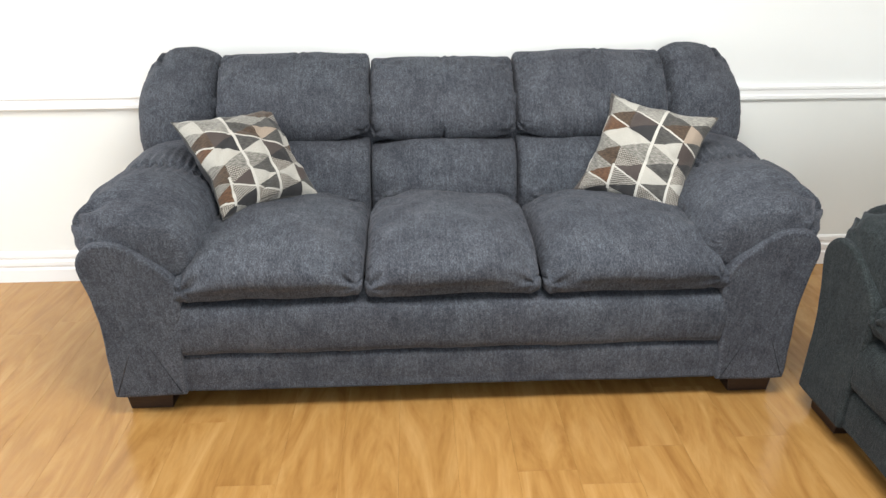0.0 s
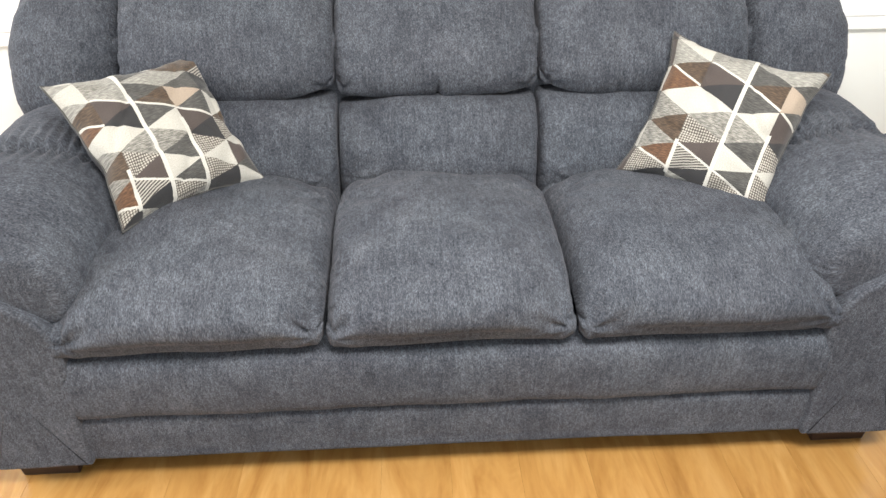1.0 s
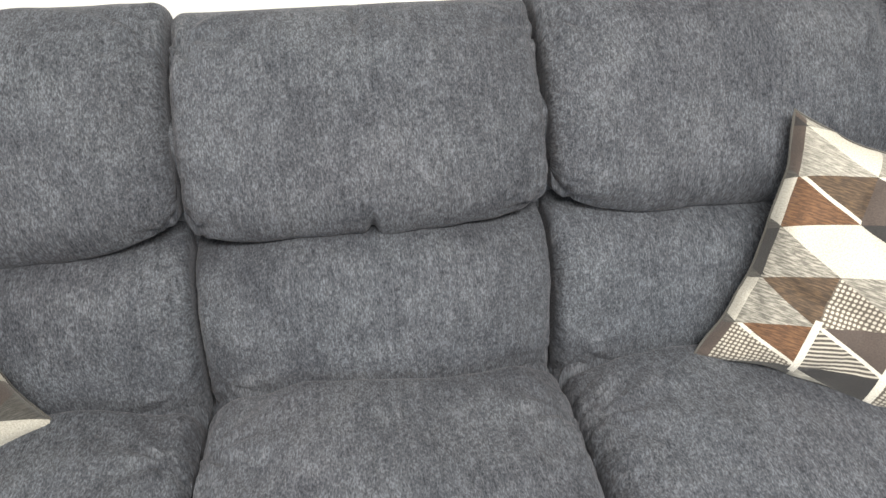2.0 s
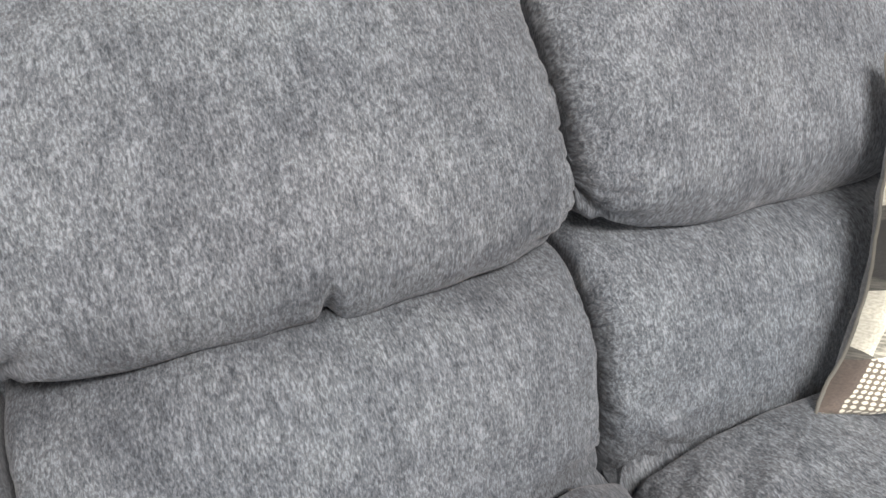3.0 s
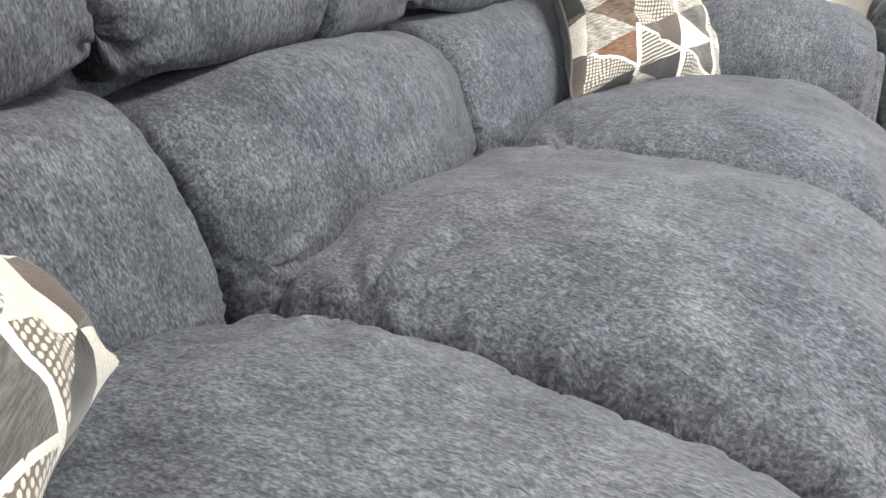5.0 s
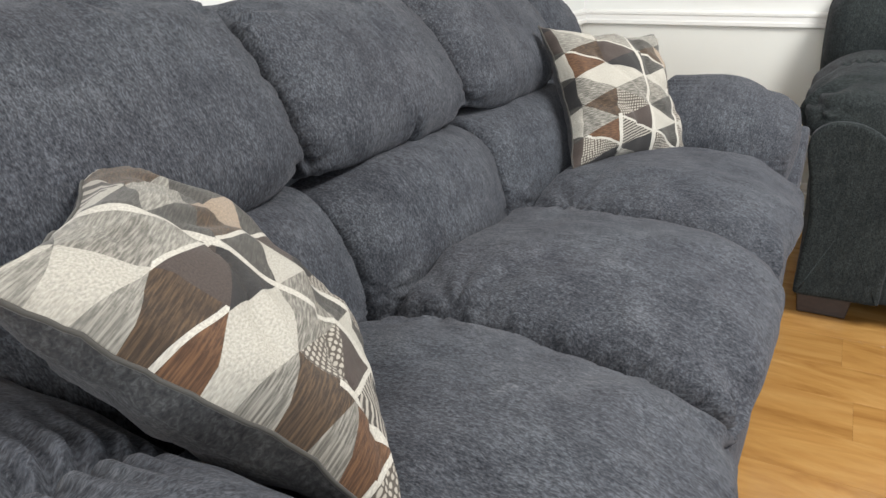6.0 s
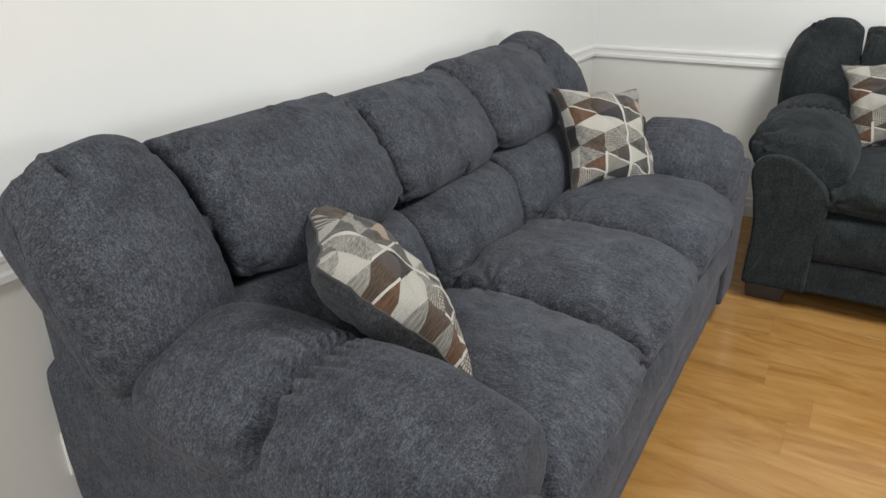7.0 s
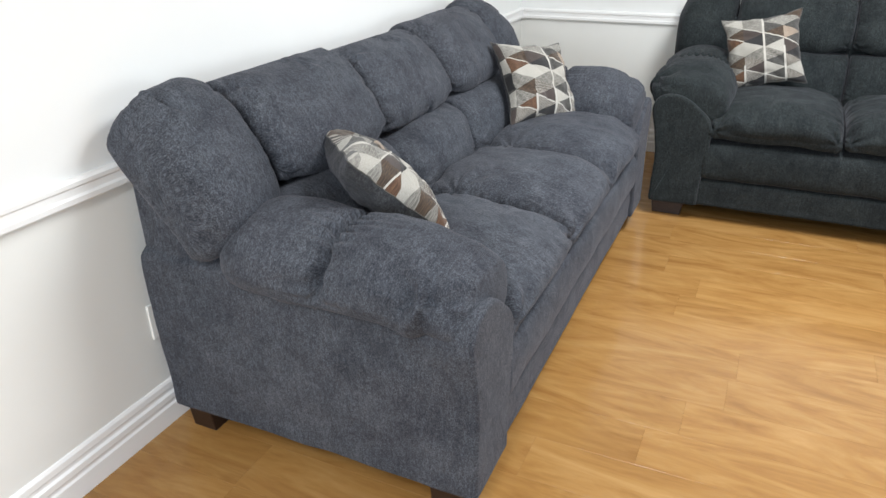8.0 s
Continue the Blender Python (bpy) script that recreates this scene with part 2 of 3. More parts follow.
def loft(ctrl, s0, s1, r0, r1, place, n=96, ns=70, bulge=0.0, face=None, lump=0.006, pucker=0.004, cap=0.0, seed=0.0, extra=None, shrink=0.0, groove=0.0, sharp=2.2):
    """A stuffed form: a closed profile drawn out from s0 to s1 with rounded ends. place(s, a, b) gives the point in space,
    extra(s, a, b) an additional push along the profile's normal; it swells most on the side that looks along face."""
    pts, total = loop_of(ctrl, n)
    tan = np.roll(pts, -1, 0) - np.roll(pts, 1, 0)
    tan /= np.linalg.norm(tan, axis=1)[:, None] + 1e-9
    nor = np.stack([tan[:, 1], -tan[:, 0]], 1)
    mid = pts.mean(0)
    weight = np.ones(n) if face is None else np.clip(nor @ np.array(face) * 1.4 + 0.15, 0.0, 1.0)
    st = []
    for i in range(6):
        f = math.pi / 2 * i / 6
        st.append((s0 + r0 * (1 - math.cos(f)), r0 * (1 - math.sin(f))))
    for s in np.linspace(s0 + r0, s1 - r1, ns):
        st.append((float(s), 0.0))
    for i in range(5, -1, -1):
        f = math.pi / 2 * i / 6
        st.append((s1 - r1 * (1 - math.cos(f)), r1 * (1 - math.sin(f))))
    half = (s1 - s0) / 2
    cs = (s0 + s1) / 2
    flat = []                               # profile coordinates of every vertex, for the cloth on the ends

    def ring(s, h, scale, out):
        row = []
        u = (s - cs) / half
        d = min(s - s0, s1 - s)
        swell = bulge * (max(0.0, 1 - abs(u) ** sharp) - 0.30) - groove * math.exp(-max(0.0, d) / 0.024)
        for j in range(n):
            a, b = pts[j]
            off = (0.0 if shrink else -h) + swell * weight[j]
            v = j / n * total
            soft = lump * noise.noise(Vector((s * 5.5 + seed, a * 5.5, b * 5.5 + seed))) + lump * 0.45 * noise.noise(Vector((s * 15 + seed, a * 15, b * 15)))
            crease = noise.noise(Vector((s * 7 + seed, v * 24, seed)))
            soft += (pucker if scale > 0.9 else pucker * 0.2) * math.exp(-d / 0.045) * (0.7 * crease - 1.1 * max(0.0, 1 - 5 * abs(crease)) ** 2 + 0.25)
            if extra:
                soft += extra(s, a, b)
            off += soft * (0.15 + 0.85 * weight[j])
            q = pts[j] + nor[j] * off
            q = mid + (q - mid) * scale * (1 - shrink * h / max(r0, r1))
            flat.append((q[0], q[1]))
            row.append(place(s + out, q[0], q[1]))
        return row

    rings, us, capped = [], [], []
    for f in (0.15, 0.45, 0.8, 0.965):
        rings.append(ring(s0, r0, f, -cap * (1 - f * f)))
        us.append(s0)
        capped.append(True)
    for s, h in st:
        rings.append(ring(s, h, 1.0, 0.0))
        us.append(s)
        capped.append(False)
    for f in (0.965, 0.8, 0.45, 0.15):
        rings.append(ring(s1, r1, f, cap * (1 - f * f)))
        us.append(s1)
        capped.append(True)
    verts = [p for row in rings for p in row]
    faces, uvs = [], []
    for i in range(len(rings) - 1):
        end = capped[i] or capped[i + 1]
        for j in range(n):
            k = (j + 1) % n
            quad = (i * n + j, (i + 1) * n + j, (i + 1) * n + k, i * n + k)
            faces.append(quad)
            va, vb = j / n * total, (j + 1) / n * total
            uvs += [flat[q] for q in quad] if end else [(us[i], va), (us[i + 1], va), (us[i + 1], vb), (us[i], vb)]
    faces.append(tuple(range(n)))
    uvs += [flat[q] for q in faces[-1]]
    faces.append(tuple(range(len(verts) - 1, len(verts) - 1 - n, -1)))
    uvs += [flat[q] for q in faces[-1]]
    me = bpy.data.meshes.new("stuffed")
    me.from_pydata(verts, [], faces)
    layer = me.uv_layers.new(name="UVMap")
    layer.data.foreach_set("uv", np.array(uvs, float).ravel())
    me.polygons.foreach_set("use_smooth", [True] * len(faces))
    me.update()
    bm = bmesh.new()
    bm.from_mesh(me)
    bmesh.ops.recalc_face_normals(bm, faces=bm.faces[:])
    bpy.data.meshes.remove(me)
    return bm


def thing(name, m, label, category, group=""):
    ob = new(name)
    ob.matrix_world = m
    return tagged(ob, label, category, group)


# ---- room ----
def structure(name, bm, mat, label):
    return tagged(part(name, bm, mat), label, name.split("_")[0], kind="structure")


def joined(*bms):
    out = bmesh.new()
    for b in bms:
        me = bpy.data.meshes.new("tmp")
        b.to_mesh(me)
        b.free()
        out.from_mesh(me)
        bpy.data.meshes.remove(me)
    return out


RAIL = 0.85
structure("wall_north", box(WALL_W - 0.12, WALL_N, 0, WALL_E + 0.12, WALL_N + 0.12, TOP), PAINT_UP, "white painted wall behind the sofa")
structure("wall_east", box(WALL_E, WALL_S, 0, WALL_E + 0.12, WALL_N, TOP), PAINT_UP, "white painted wall behind the loveseat")
# Unseen closing walls, kept dark so that creases get less fill.
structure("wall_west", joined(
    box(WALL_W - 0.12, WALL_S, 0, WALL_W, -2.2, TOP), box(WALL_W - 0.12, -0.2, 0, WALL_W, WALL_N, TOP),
    box(WALL_W - 0.12, -2.2, 0, WALL_W, -0.2, 0.7), box(WALL_W - 0.12, -2.2, 2.2, WALL_W, -0.2, TOP)), PAINT_FAR_DIM, "unseen plain wall with a window opening, darkened to cut bounced light")
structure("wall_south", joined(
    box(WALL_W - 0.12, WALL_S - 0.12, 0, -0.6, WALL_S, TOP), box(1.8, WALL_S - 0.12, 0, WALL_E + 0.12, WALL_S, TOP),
    box(-0.6, WALL_S - 0.12, 0, 1.8, WALL_S, 0.7), box(-0.6, WALL_S - 0.12, 2.2, 1.8, WALL_S, TOP)), PAINT_FAR_DIM, "unseen plain wall with a window opening, darkened to cut bounced light")
# Unseen ceiling; its grey holds down the ambient light.
structure("ceiling", box(WALL_W - 0.12, WALL_S - 0.12, TOP, WALL_E + 0.12, WALL_N + 0.12, TOP + 0.1), CEILING, "unseen plain ceiling, mid grey to lower the bounced light")
structure("wainscot_north", box(WALL_W, WALL_N - 0.004, 0.12, WALL_E - 0.004, WALL_N, RAIL), PAINT_LOW, "warm white lower wall below the chair rail")
structure("wainscot_east", box(WALL_E - 0.004, WALL_S, 0.12, WALL_E, WALL_N - 0.004, RAIL), PAINT_LOW, "warm white lower wall below the chair rail")


def moulding(profile, along, name, label):
    """A trim of that profile (depth out of the wall, height) along the north or east wall."""
    bm = bmesh.new()
    ends = []
    for e in (0, 1):
        row = []
        for d, z in profile:
            if along == "north":
                row.append(bm.verts.new((WALL_W if e == 0 else WALL_E - d, WALL_N - d, z)))
            else:
                row.append(bm.verts.new((WALL_E - d, WALL_N - d if e == 0 else WALL_S, z)))
        ends.append(row)
    k = len(profile)
    for i in range(k):
        bm.faces.new((ends[0][i], ends[1][i], ends[1][(i + 1) % k], ends[0][(i + 1) % k]))
    bm.faces.new(ends[0])
    bm.faces.new(ends[1][::-1])
    bmesh.ops.recalc_face_normals(bm, faces=bm.faces[:])
    return structure(name, bm, TRIM, label)


BASE = [(0, 0), (0.018, 0), (0.018, 0.064), (0.013, 0.070), (0.013, 0.079), (0.0175, 0.085), (0.0175, 0.104), (0.010, 0.110), (0.010, 0.120), (0.014, 0.126), (0.013, 0.144), (0.008, 0.152), (0, 0.155)]
CHAIR = [(0, 0.836), (0.010, 0.834), (0.020, 0.829), (0.026, 0.832), (0.026, 0.846), (0.019, 0.852), (0.019, 0.870), (0.024, 0.876), (0.024, 0.886), (0.014, 0.892), (0, 0.893)]
for side in ("north", "east"):
    moulding(BASE, side, "baseboard_" + side, "white stepped baseboard along the wall")
    moulding(CHAIR, side, "trim_chair_rail_" + side, "white moulded chair rail on the wall")

# ---- sofa and loveseat ----
ARM = [(1.145, 0.084), (1.159, 0.100), (1.158, 0.16), (1.157, 0.25), (1.159, 0.37), (1.175, 0.49), (1.190, 0.572), (1.172, 0.622), (1.12, 0.652), (1.04, 0.645), (0.96, 0.59), (0.897, 0.515), (0.895, 0.38), (0.908, 0.25), (0.913, 0.16), (0.914, 0.100), (0.928, 0.084), (1.04, 0.083)]
PAD = [(1.200, 0.612), (1.216, 0.660), (1.198, 0.715), (1.135, 0.765), (1.045, 0.785), (0.945, 0.772), (0.870, 0.725), (0.828, 0.650), (0.830, 0.565), (0.875, 0.505), (0.94, 0.54), (1.03, 0.60), (1.11, 0.615), (1.165, 0.597)]
SEAT = [(-0.045, 0.447), (-0.080, 0.459), (-0.087, 0.506), (-0.045, 0.558), (0.05, 0.598), (0.2, 0.612), (0.31, 0.606), (0.40, 0.594), (0.47, 0.574), (0.53, 0.545), (0.545, 0.49), (0.49, 0.440), (0.2, 0.438)]
LUMBAR = [(0.58, 0.450), (0.520, 0.456), (0.496, 0.49), (0.493, 0.57), (0.505, 0.63), (0.526, 0.69), (0.560, 0.738), (0.606, 0.765), (0.66, 0.772), (0.72, 0.764), (0.75, 0.71), (0.75, 0.58), (0.68, 0.455)]
BACK = [(0.74, 0.791), (0.658, 0.791), (0.622, 0.803), (0.606, 0.845), (0.628, 0.905), (0.672, 0.97), (0.730, 1.030), (0.80, 1.066), (0.865, 1.072), (0.925, 1.04), (0.948, 0.97), (0.94, 0.87), (0.88, 0.80), (0.80, 0.785)]
WING = [(0.675, 0.665), (0.632, 0.710), (0.614, 0.785), (0.635, 0.87), (0.69, 0.965), (0.765, 1.045), (0.845, 1.085), (0.915, 1.08), (0.965, 1.03), (0.985, 0.96), (0.955, 0.900), (0.88, 0.812), (0.80, 0.725), (0.74, 0.650)]


def settee(name, m, seams, cloth, label, category):
    """A stuffed three- or two-seat sofa: seams are the sideways places of the cushion joints from arm to arm."""
    root = thing(name, m, label, category)
    inner = seams[-1]
    k = 0.90 - inner                       # how much narrower than the three-seater, on each side
    along_x = lambda s, a, b: (s, a, b)
    # frame and front
    part("back_frame", smooth_faces(box(-1.152 + k, 0.70, 0.087, 1.152 - k, 0.962, 0.93, 0.02, 3)), cloth, root)
    base = [(-0.055, 0.085), (-0.064, 0.12), (-0.066, 0.19), (-0.058, 0.226), (-0.02, 0.231), (0.05, 0.231), (0.06, 0.14), (0.05, 0.085)]
    part("base_rail", loft(base, -0.94 + k, 0.94 - k, 0.004, 0.004, along_x, n=48, ns=60, lump=0.0025, pucker=0, cap=0, seed=3 + k), cloth, root)
    rail = [(-0.05, 0.238), (-0.077, 0.254), (-0.088, 0.32), (-0.082, 0.39), (-0.055, 0.422), (0.05, 0.432), (0.2, 0.42), (0.22, 0.33), (0.2, 0.24), (0.05, 0.236)]
    part("front_rail", loft(rail, -0.915 + k, 0.915 - k, 0.012, 0.012, along_x, n=56, ns=70, lump=0.005, pucker=0.004, cap=0, seed=7 + k), cloth, root)
    part("inner_panel", box(-inner - 0.1, 0.735, 0.30, inner + 0.1, 0.765, 0.83), cloth, root)
    part("seat_deck", box(-inner - 0.05, 0.25, 0.30, inner + 0.05, 0.70, 0.485), cloth, root)
    # seats, lumbar and back cushions
    for i in range(len(seams) - 1):
        a, b = seams[i], seams[i + 1]
        first, last = i == 0, i == len(seams) - 2
        sd = 11.0 * i + 5 * k
        cx = (a + b) / 2

        def arch(s, y, z, cx=cx, half=(b - a) / 2, middle=not first and not last):
            """The joint between lumbar and back droops towards the ends of a middle cushion."""
            if not middle:
                return (s, y, z)
            u = (s - cx) / half
            return (s, y, z - (0.030 if u < 0 else 0.012) * u * u * max(0.0, 1 - abs(z - 0.785) / 0.11))

        sag = lambda s, y, z, q=sd: (s, y, z + 0.012 * noise.noise(Vector((s * 5 + q, 0.3, 0))) * max(0.0, min(1.0, (0.1 - y) / 0.15)))

        def ribs(s, y, z, a=a, b=b, q=sd):
            """Soft folds from the side seams on to the top of a seat, and the crease where it tucks under the lumbar roll."""
            on = max(0.0, min(1.0, (z - 0.46) / 0.10))
            u = abs((s - (a + b) / 2) / ((b - a) / 2))
            rear = 0.492 - 0.050 * (max(0.0, 1 - u ** 2.6) - 0.30)
            valley = -0.030 * math.exp(-((y - rear) / 0.013) ** 2)
            d = min(s - a, b - s)
            valley -= 0.022 * math.exp(-max(0.0, d) / 0.030) * max(0.0, min(1.0, (0.36 - y) / 0.2))
            wave = noise.noise(Vector((y * 15 + q, 3.3, s * 2)))
            fade = math.exp(-(s - a) / 0.085) + 0.8 * math.exp(-(b - s) / 0.07)
            return on * (valley + 0.007 * wave * fade - 0.004 * max(0.0, 1 - 6 * abs(wave)) * fade)

        gather = folds((a + 0.02, -0.085, 0.49, 0.06, 0.026, 6), (b - 0.02, -0.085, 0.49, 0.06, 0.026, 7), (a + 0.02, 0.36, 0.60, 0.10, 0.008, 8), (b - 0.03, 0.36, 0.60, 0.08, 0.007, 7))
        part("seat_cushion", loft(SEAT, a - (0.025 if first else -0.0035), b + (0.025 if last else -0.0035), 0.030, 0.030, sag, n=260, ns=80, groove=0.010, sharp=2.6, bulge=0.055, face=(-0.04, 1.0), lump=0.012, pucker=0.009, seed=sd, extra=both_of(gather, ribs)), cloth, root)
        gather = folds((a + 0.03, 0.490, 0.585, 0.08, 0.006, 8), (b - 0.03, 0.490, 0.575, 0.06, 0.006, 7), (a + 0.01, 0.56, 0.75, 0.04, 0.005, 7), (b - 0.01, 0.56, 0.75, 0.04, 0.005, 7))
        part("lumbar_cushion", loft(LUMBAR, a - (0.1 if first else -0.0035), b + (0.1 if last else -0.0035), 0.018, 0.018, arch, n=150, groove=0.020, sharp=2.6, bulge=0.050, face=(-1, 0.0), lump=0.008, pucker=0.004, seed=sd + 2, extra=gather), cloth, root)

        def tuck(s, y, z, cx=cx, middle=not first and not last):
            if not middle:
                return 0.0
            low = math.exp(-((y - 0.612) ** 2 + (z - 0.81) ** 2) / 0.0012)
            high = math.exp(-((y - 0.82) ** 2 + (z - 1.08) ** 2) / 0.004)
            return -(0.018 * low + 0.018 * high) * math.exp(-((s - cx) / 0.008) ** 2)

        gather = folds((a + 0.015, 0.62, 0.80, 0.05, 0.007, 7), (b - 0.015, 0.62, 0.80, 0.05, 0.007, 7), (a + 0.02, 0.78, 1.065, 0.06, 0.015, 7), (b - 0.02, 0.78, 1.065, 0.06, 0.015, 8), (cx + 0.03, 0.80, 1.075, 0.07, 0.008, 6))
        drop = 0.018 if not first and not last else 0.0
        lift = lambda s, y, z, d=drop, arch=arch: arch(s, y, z - d * max(0.0, (z - 0.85) / 0.2))
        part("back_cushion", loft(BACK, a + 0.0035, b - 0.0035, 0.020, 0.020, lift, n=170, ns=100, groove=0.020, sharp=3.0, bulge=0.044, face=(-1.0, 0.05), lump=0.012, pucker=0.008, seed=sd + 4, extra=both_of(tuck, gather)), cloth, root)
    for sign in (-1, 1):
        sd = 40 + sign * 3 + k

        def wing(s, y, z, g=sign):
            out = max(0.0, (s - 0.95) / 0.25)
            top = max(0.0, (z - 0.93) / 0.18)
            return (g * (s - k - 0.025 * top * out), y, z - 0.045 * out * out * min(1.0, top))

        gather = folds((1.155, 0.83, 1.06, 0.055, 0.024, 6), (1.16, 0.91, 1.06, 0.05, 0.020, 7), (1.16, 0.97, 0.97, 0.05, 0.018, 6), (0.92, 0.80, 1.08, 0.05, 0.007, 6))
        part("wing_cushion", loft(WING, 0.908, 1.212, 0.032, 0.060, wing, n=190, groove=0.022, bulge=0.030, face=(-0.8, 0.6), lump=0.008, pucker=0.006, cap=0.008, seed=sd, extra=gather), cloth, root)
        
        def body(s, x, z, g=sign):
            back = max(0.0, min(1.0, s / 0.12))
            if x > 1.06:
                x = x - back * max(0.0, x - 1.168) * 0.8 + 0.016 * back * math.exp(-((z - 0.34) / 0.14) ** 2)
            return (g * (x - k), s, z)

        part("arm_body", loft(ARM, -0.084, 0.962, 0.013, 0.013, body, n=170, ns=50, lump=0.005, pucker=0.0, cap=0.0, seed=sd + 1), cloth, root)

        def pad(s, x, z, g=sign):
            f = max(0.0, (0.30 - s) / 0.36)
            return (g * (x - k), s, z - 0.05 * f * f * max(0.0, (z - 0.5) / 0.3))

        def gathered(s, x, z):
            d = s - 0.335
            on = max(0.0, min(1.0, (z - 0.60) / 0.06)) * max(0.0, min(1.0, (x - 0.84) / 0.1))
            seam = -0.050 * math.exp(-(d / 0.015) ** 2) * on
            fold = 0.017 * math.exp(-abs(d) / 0.040) * math.sin(x * 190 + z * 130 + 2 * noise.noise(Vector((s * 9, x * 9, z * 9)))) * on * (1 - math.exp(-(d / 0.012) ** 2))
            lobe = 0.026 * on * (math.sin(math.pi * max(0.0, min(1.0, (s - 0.335) / 0.40))) + math.sin(math.pi * max(0.0, min(1.0, (0.335 - s) / 0.36))) - 0.6)
            return seam + fold + lobe
        gather = folds((0.030, 1.180, 0.70, 0.085, 0.030, 6), (-0.02, 1.02, 0.72, 0.06, 0.010, 5), (0.63, 1.12, 0.74, 0.05, 0.006, 5))
        part("arm_pad", loft(PAD, -0.052, 0.668, 0.085, 0.10, pad, n=190, ns=130, bulge=0.008, lump=0.009, pucker=0.006, cap=0.014, seed=sd + 2, extra=both_of(gathered, gather), shrink=0.30), cloth, root)
    # tapered block feet
    for sx in (-1, 1):
        for y in (-0.03, 0.83):
            bm = box(sx * (1.066 - k) - 0.085, y, 0.0, sx * (1.066 - k) + 0.085, y + 0.09, 0.095, 0.004)
            for v in bm.verts:
                if v.co.z < 0.05:
                    c = sx * (1.066 - k)
                    v.co.x = c + (v.co.x - c) * 0.86
            part("foot", bm, ESPRESSO, root, "dark espresso wooden block foot")
    return root


settee("sofa", pose(0.034, 0, 0), (-0.90, -0.298, 0.286, 0.90), CHENILLE, "overstuffed charcoal grey chenille three-seat sofa against a white wall", "sofa")
settee("loveseat", pose(1.31, -0.97, 0, 0, 0, -90), (-0.595, 0.0, 0.595), CHENILLE_SHADED, "overstuffed charcoal grey chenille loveseat beside the corner, shade put into its cloth colour", "loveseat")

# ---- throw pillows ----
ROWS_OF = {-1: "tgcgkgcgtk", 0: "clnrcpnprdkhcl", 1: "lpltkcpdthklcg", 2: "cglgngcpgcgdlkcn", 3: "khnlgbgtkdcdkkng", 4: "hkcnhkgcndctgc"}
LINED = {(0, 0), (1, 0), (2, 1), (1, 3), (2, 4), (0, 3), (3, 2)}


def throw_pillow(m, half, u0, pitch, v0, step, skew, label, seed, plump=0.085):
    """A square pillow: woven triangles in front, plain cloth behind. m: its pose, front along z."""
    root = thing("throw_pillow", m, label, "pillow", "patterned pillows")
    keys = list(PATCH)

    def lattice(u, v):
        x = (u - u0) / pitch
        return x, (v - v0 + skew * (x - 1)) / step

    def shaped(u, v, side):
        a, b = 2 * u - 1, 1 - 2 * v
        rim = max(0.0, (1 - a * a) * (1 - b * b))
        z = plump * rim ** 0.42 * (1 + 0.12 * noise.noise(Vector((u * 3 + seed, v * 3, side))))
        z += 0.011 * noise.noise(Vector((u * 7 + seed, v * 7, side * 3.0))) * rim ** 0.3 - 0.010 * rim ** 0.2 * max(0.0, 1 - 7 * abs(noise.noise(Vector((u * 3.1 + seed, v * 3.1, 9.0)))))
        x = half * a * (1 - (0.14 + 0.07 * noise.noise(Vector((b * 2.5, seed, 0)))) * (1 - b * b) * a * a)
        y = half * b * (1 - (0.14 + 0.07 * noise.noise(Vector((a * 2.5, seed, 4)))) * (1 - a * a) * b * b)
        wave = 0.012 * noise.noise(Vector((u * 5 + seed, v * 5, 5.0))) * (1 - rim) + 0.004 * noise.noise(Vector((u * 17 + seed, v * 17, 5.0))) * (1 - rim)
        return Vector((x, y, side * z + wave))

    for side, name in ((1, "front_cover"), (-1, "back_cover")):
        bm = bmesh.new()
        bmesh.ops.create_grid(bm, x_segments=44, y_segments=44, size=0.5)
        for v in bm.verts:
            v.co += Vector((0.5, 0.5, 0))
        if side == 1:
            cuts = []
            for k in range(-2, 7):
                for w in (-0.016, 0.016):
                    cuts.append(((u0 + k * pitch + w * 0.8, 0, 0), (1, 0, 0)))
            for i in range(-8, 12):
                # level lines, then the slanting ones with the width of a pale stripe
                cuts.append(((u0 + pitch, v0 + i * step, 0), (skew, pitch, 0)))
                for w in (0.0, -0.016):
                    cuts.append(((u0 + pitch, v0 + i * step + w, 0), (skew - step, pitch, 0)))
            for co, no in cuts:
                bmesh.ops.bisect_plane(bm, geom=bm.verts[:] + bm.edges[:] + bm.faces[:], plane_co=co, plane_no=Vector(no).normalized(), dist=1e-5)
            for f in bm.faces:
                c = f.calc_center_median()
                x, w = lattice(c.x, c.y)
                k, i = math.floor(x), math.floor(w)
                fx, fw = x - k, w - i
                near = round(x)
                row = ROWS_OF[max(-1, min(4, k))]
                letter = row[(2 * (i + 1) + (0 if fw < fx else 1)) % len(row)]
                if abs(x - near) * pitch < 0.0128 and (near == 2 or (near == 3 and c.y > 0.5) or (near == 1 and 0.7 < c.y < 0.95)):
                    letter = "w"
                if (k, i) in LINED and -0.078 < fw - fx < 0.0:
                    letter = "w"
                f.material_index = keys.index(letter)
        layer = bm.loops.layers.uv.new("UVMap")
        for f in bm.faces:
            f.smooth = True
            for lo in f.loops:
                lo[layer].uv = (lo.vert.co.x * half * 2, lo.vert.co.y * half * 2)
        for v in bm.verts:
            v.co = shaped(v.co.x, v.co.y, side)
        bmesh.ops.recalc_face_normals(bm, faces=bm.faces[:])
        if (bm.faces[0].normal.z > 0) != (side > 0):
            bmesh.ops.reverse_faces(bm, faces=bm.faces[:])
        part(name, bm, [PATCH[x] for x in keys] if side == 1 else PILLOW_BACK, root, "" if side == 1 else "plain dark grey cloth back")
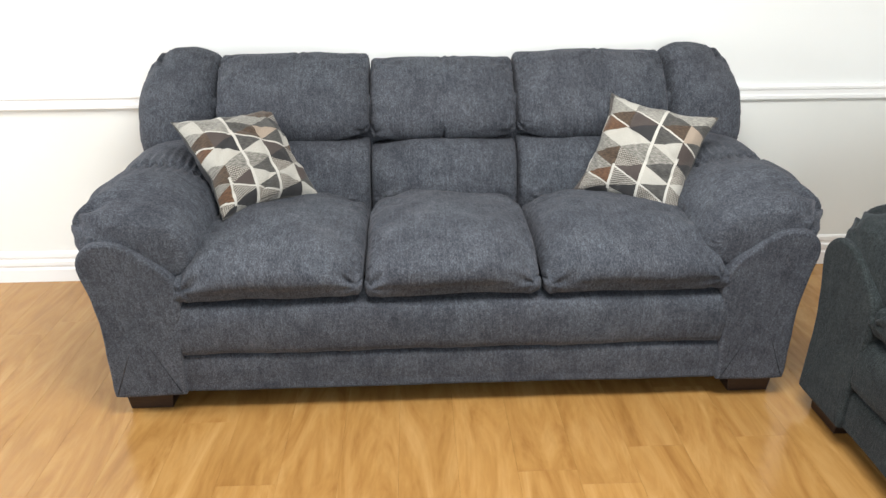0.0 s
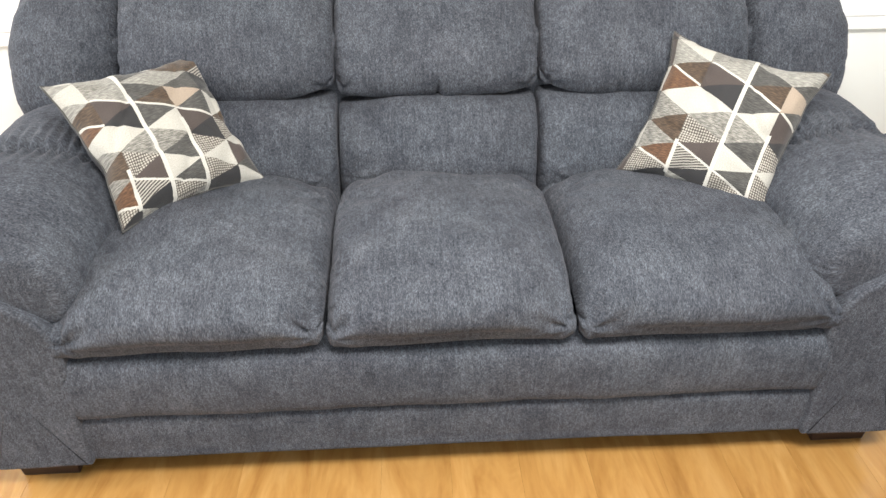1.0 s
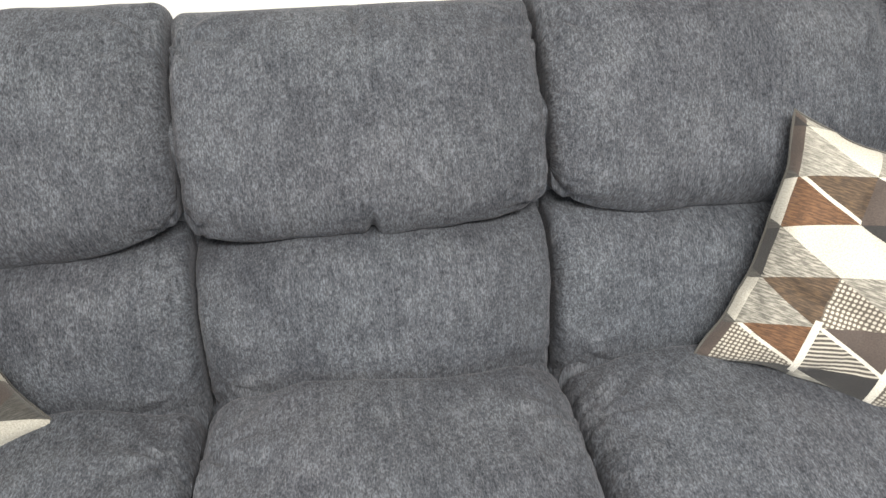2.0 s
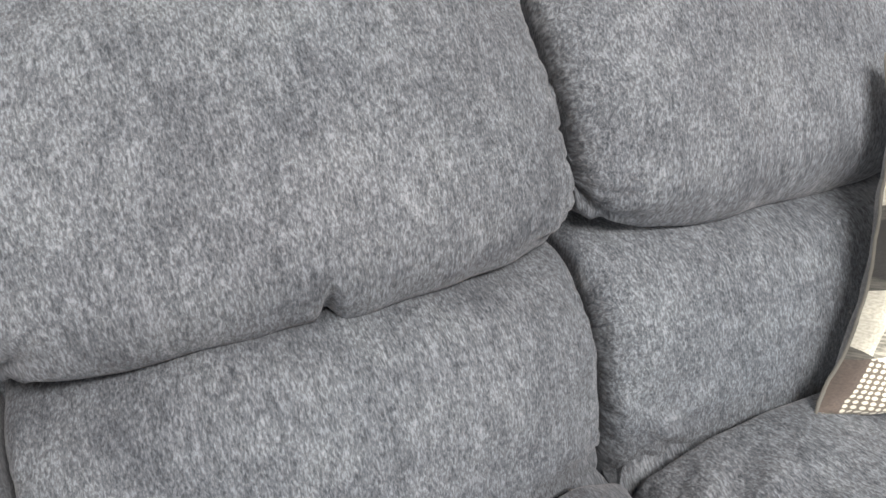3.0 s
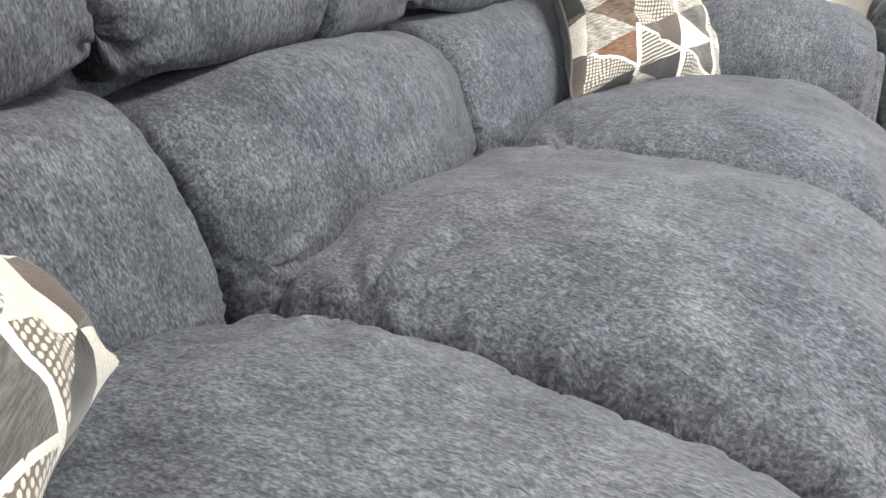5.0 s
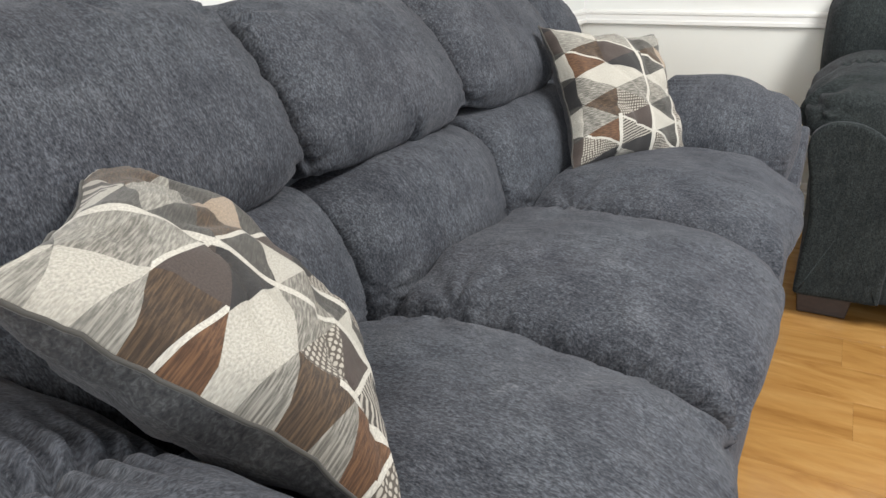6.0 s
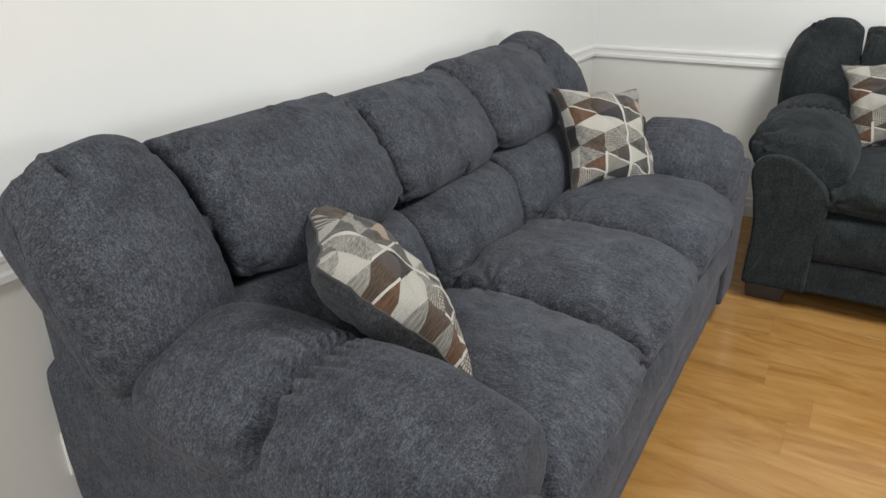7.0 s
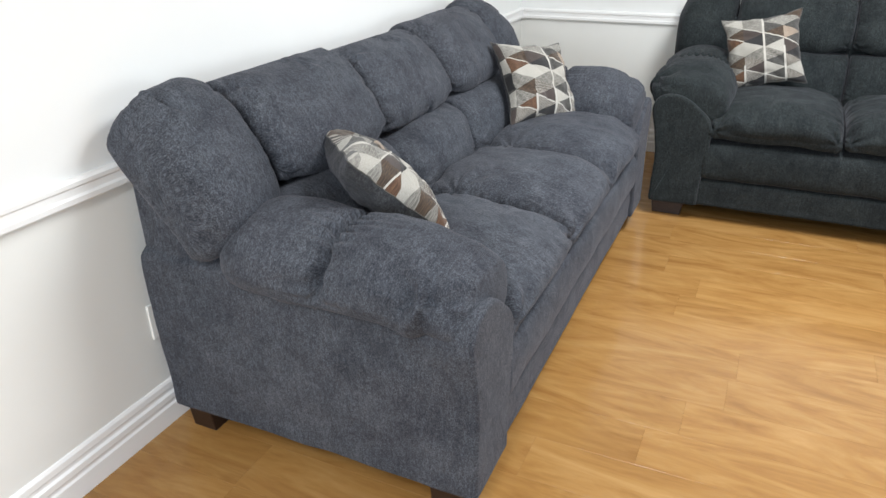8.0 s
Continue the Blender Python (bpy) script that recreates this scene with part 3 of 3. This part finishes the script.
    # corded seam round the edge
    rim = []
    for t in np.linspace(0, 1, 120, endpoint=False):
        q, f = int(t * 4), t * 4 % 1
        rim.append(shaped(*((f, 0), (1, f), (1 - f, 1), (0, 1 - f))[q], 1))
    bm = bmesh.new()
    rows = []
    for i, p in enumerate(rim):
        d = (rim[(i + 1) % 120] - rim[i - 1]).normalized()
        a = d.cross(Vector((0, 0, 1))).normalized()
        rows.append([bm.verts.new(p + 0.0026 * (a * math.cos(q) + Vector((0, 0, 1)) * math.sin(q))) for q in np.linspace(0, 2 * math.pi, 6, endpoint=False)])
    for i in range(120):
        for j in range(6):
            bm.faces.new((rows[i][j], rows[(i + 1) % 120][j], rows[(i + 1) % 120][(j + 1) % 6], rows[i][(j + 1) % 6])).smooth = True
    bmesh.ops.recalc_face_normals(bm, faces=bm.faces[:])
    part("edge_seam", bm, PATCH["g"], root, "grey stitched seam")
    return root


def corner_pose(origin, e1, e2):
    """The pose of a pillow from one corner and the two edges that leave it."""
    o, a, b = Vector(origin), Vector(e1), Vector(e2)
    x = a.normalized()
    y = (-b + x * b.dot(x)).normalized()
    z = x.cross(y)
    return Matrix.Translation(o + (a + b) / 2) @ Matrix((x, y, z)).transposed().to_4x4()


throw_pillow(corner_pose((0.685, 0.577, 0.945), (0.325, -0.222, -0.045), (-0.172, -0.150, -0.313)), 0.203, 0.055, 0.264, 0.145, 0.195, 0.09, "square throw pillow with brown, grey and cream woven triangles", 2.0)
throw_pillow(corner_pose((-0.940, 0.362, 0.924), (0.278, 0.272, -0.018), (0.212, -0.204, -0.290)), 0.203, -0.10, 0.228, 0.228, 0.179, 0.078, "square throw pillow with triangle pattern leaning on the sofa arm", 8.0, 0.092)
throw_pillow(corner_pose((1.76, -0.30, 0.93), (0.04, -0.33, 0.065), (-0.13, -0.16, -0.31)), 0.195, 0.0, 0.25, 0.2, 0.19, 0.085, "square throw pillow with triangle pattern on the loveseat", 14.0)

# ---- wall outlet ----
plate = thing("wall_outlet", pose(-1.085, WALL_N - 0.004, 0.375), "white plastic outlet plate on the lower wall", "outlet")
part("cover_plate", box(-0.037, -0.007, -0.06, 0.037, 0, 0.06, 0.003), PLASTIC, plate)
for dz in (-0.026, 0.026):
    part("socket", smooth_faces(box(-0.017, -0.0095, dz - 0.014, 0.017, -0.006, dz + 0.014, 0.002)), PLASTIC, plate)

# ---- floor ----
floor = structure("floor", box(WALL_W - 0.12, WALL_S - 0.12, -0.08, WALL_E + 0.12, WALL_N + 0.12, -0.013), OAK, "honey oak laminate floor")
WIDE, LONG, GAP = 0.185, 1.22, 0.0002
boards = {}
rng = random.Random(4)
x = WALL_W
while x < WALL_E:
    x1 = min(x + WIDE, WALL_E)
    y = WALL_S - rng.uniform(0.1, LONG - 0.15)
    while y < WALL_N:
        a, b = max(y, WALL_S), min(y + LONG, WALL_N)
        key = (round(x1 - x, 3), round(b - a, 3))
        if key not in boards:
            bm = box(GAP / 2, GAP / 2, -0.012, key[0] - GAP / 2, key[1] - GAP / 2, 0, 0.0004, 1)
            boards[key] = bpy.data.meshes.new("plank")
            bm.to_mesh(boards[key])
            bm.free()
            boards[key].materials.append(OAK)
        ob = new("plank", boards[key])
        ob.location = (x, a, 0)
        ob.parent = floor
        y += LONG
    x += WIDE
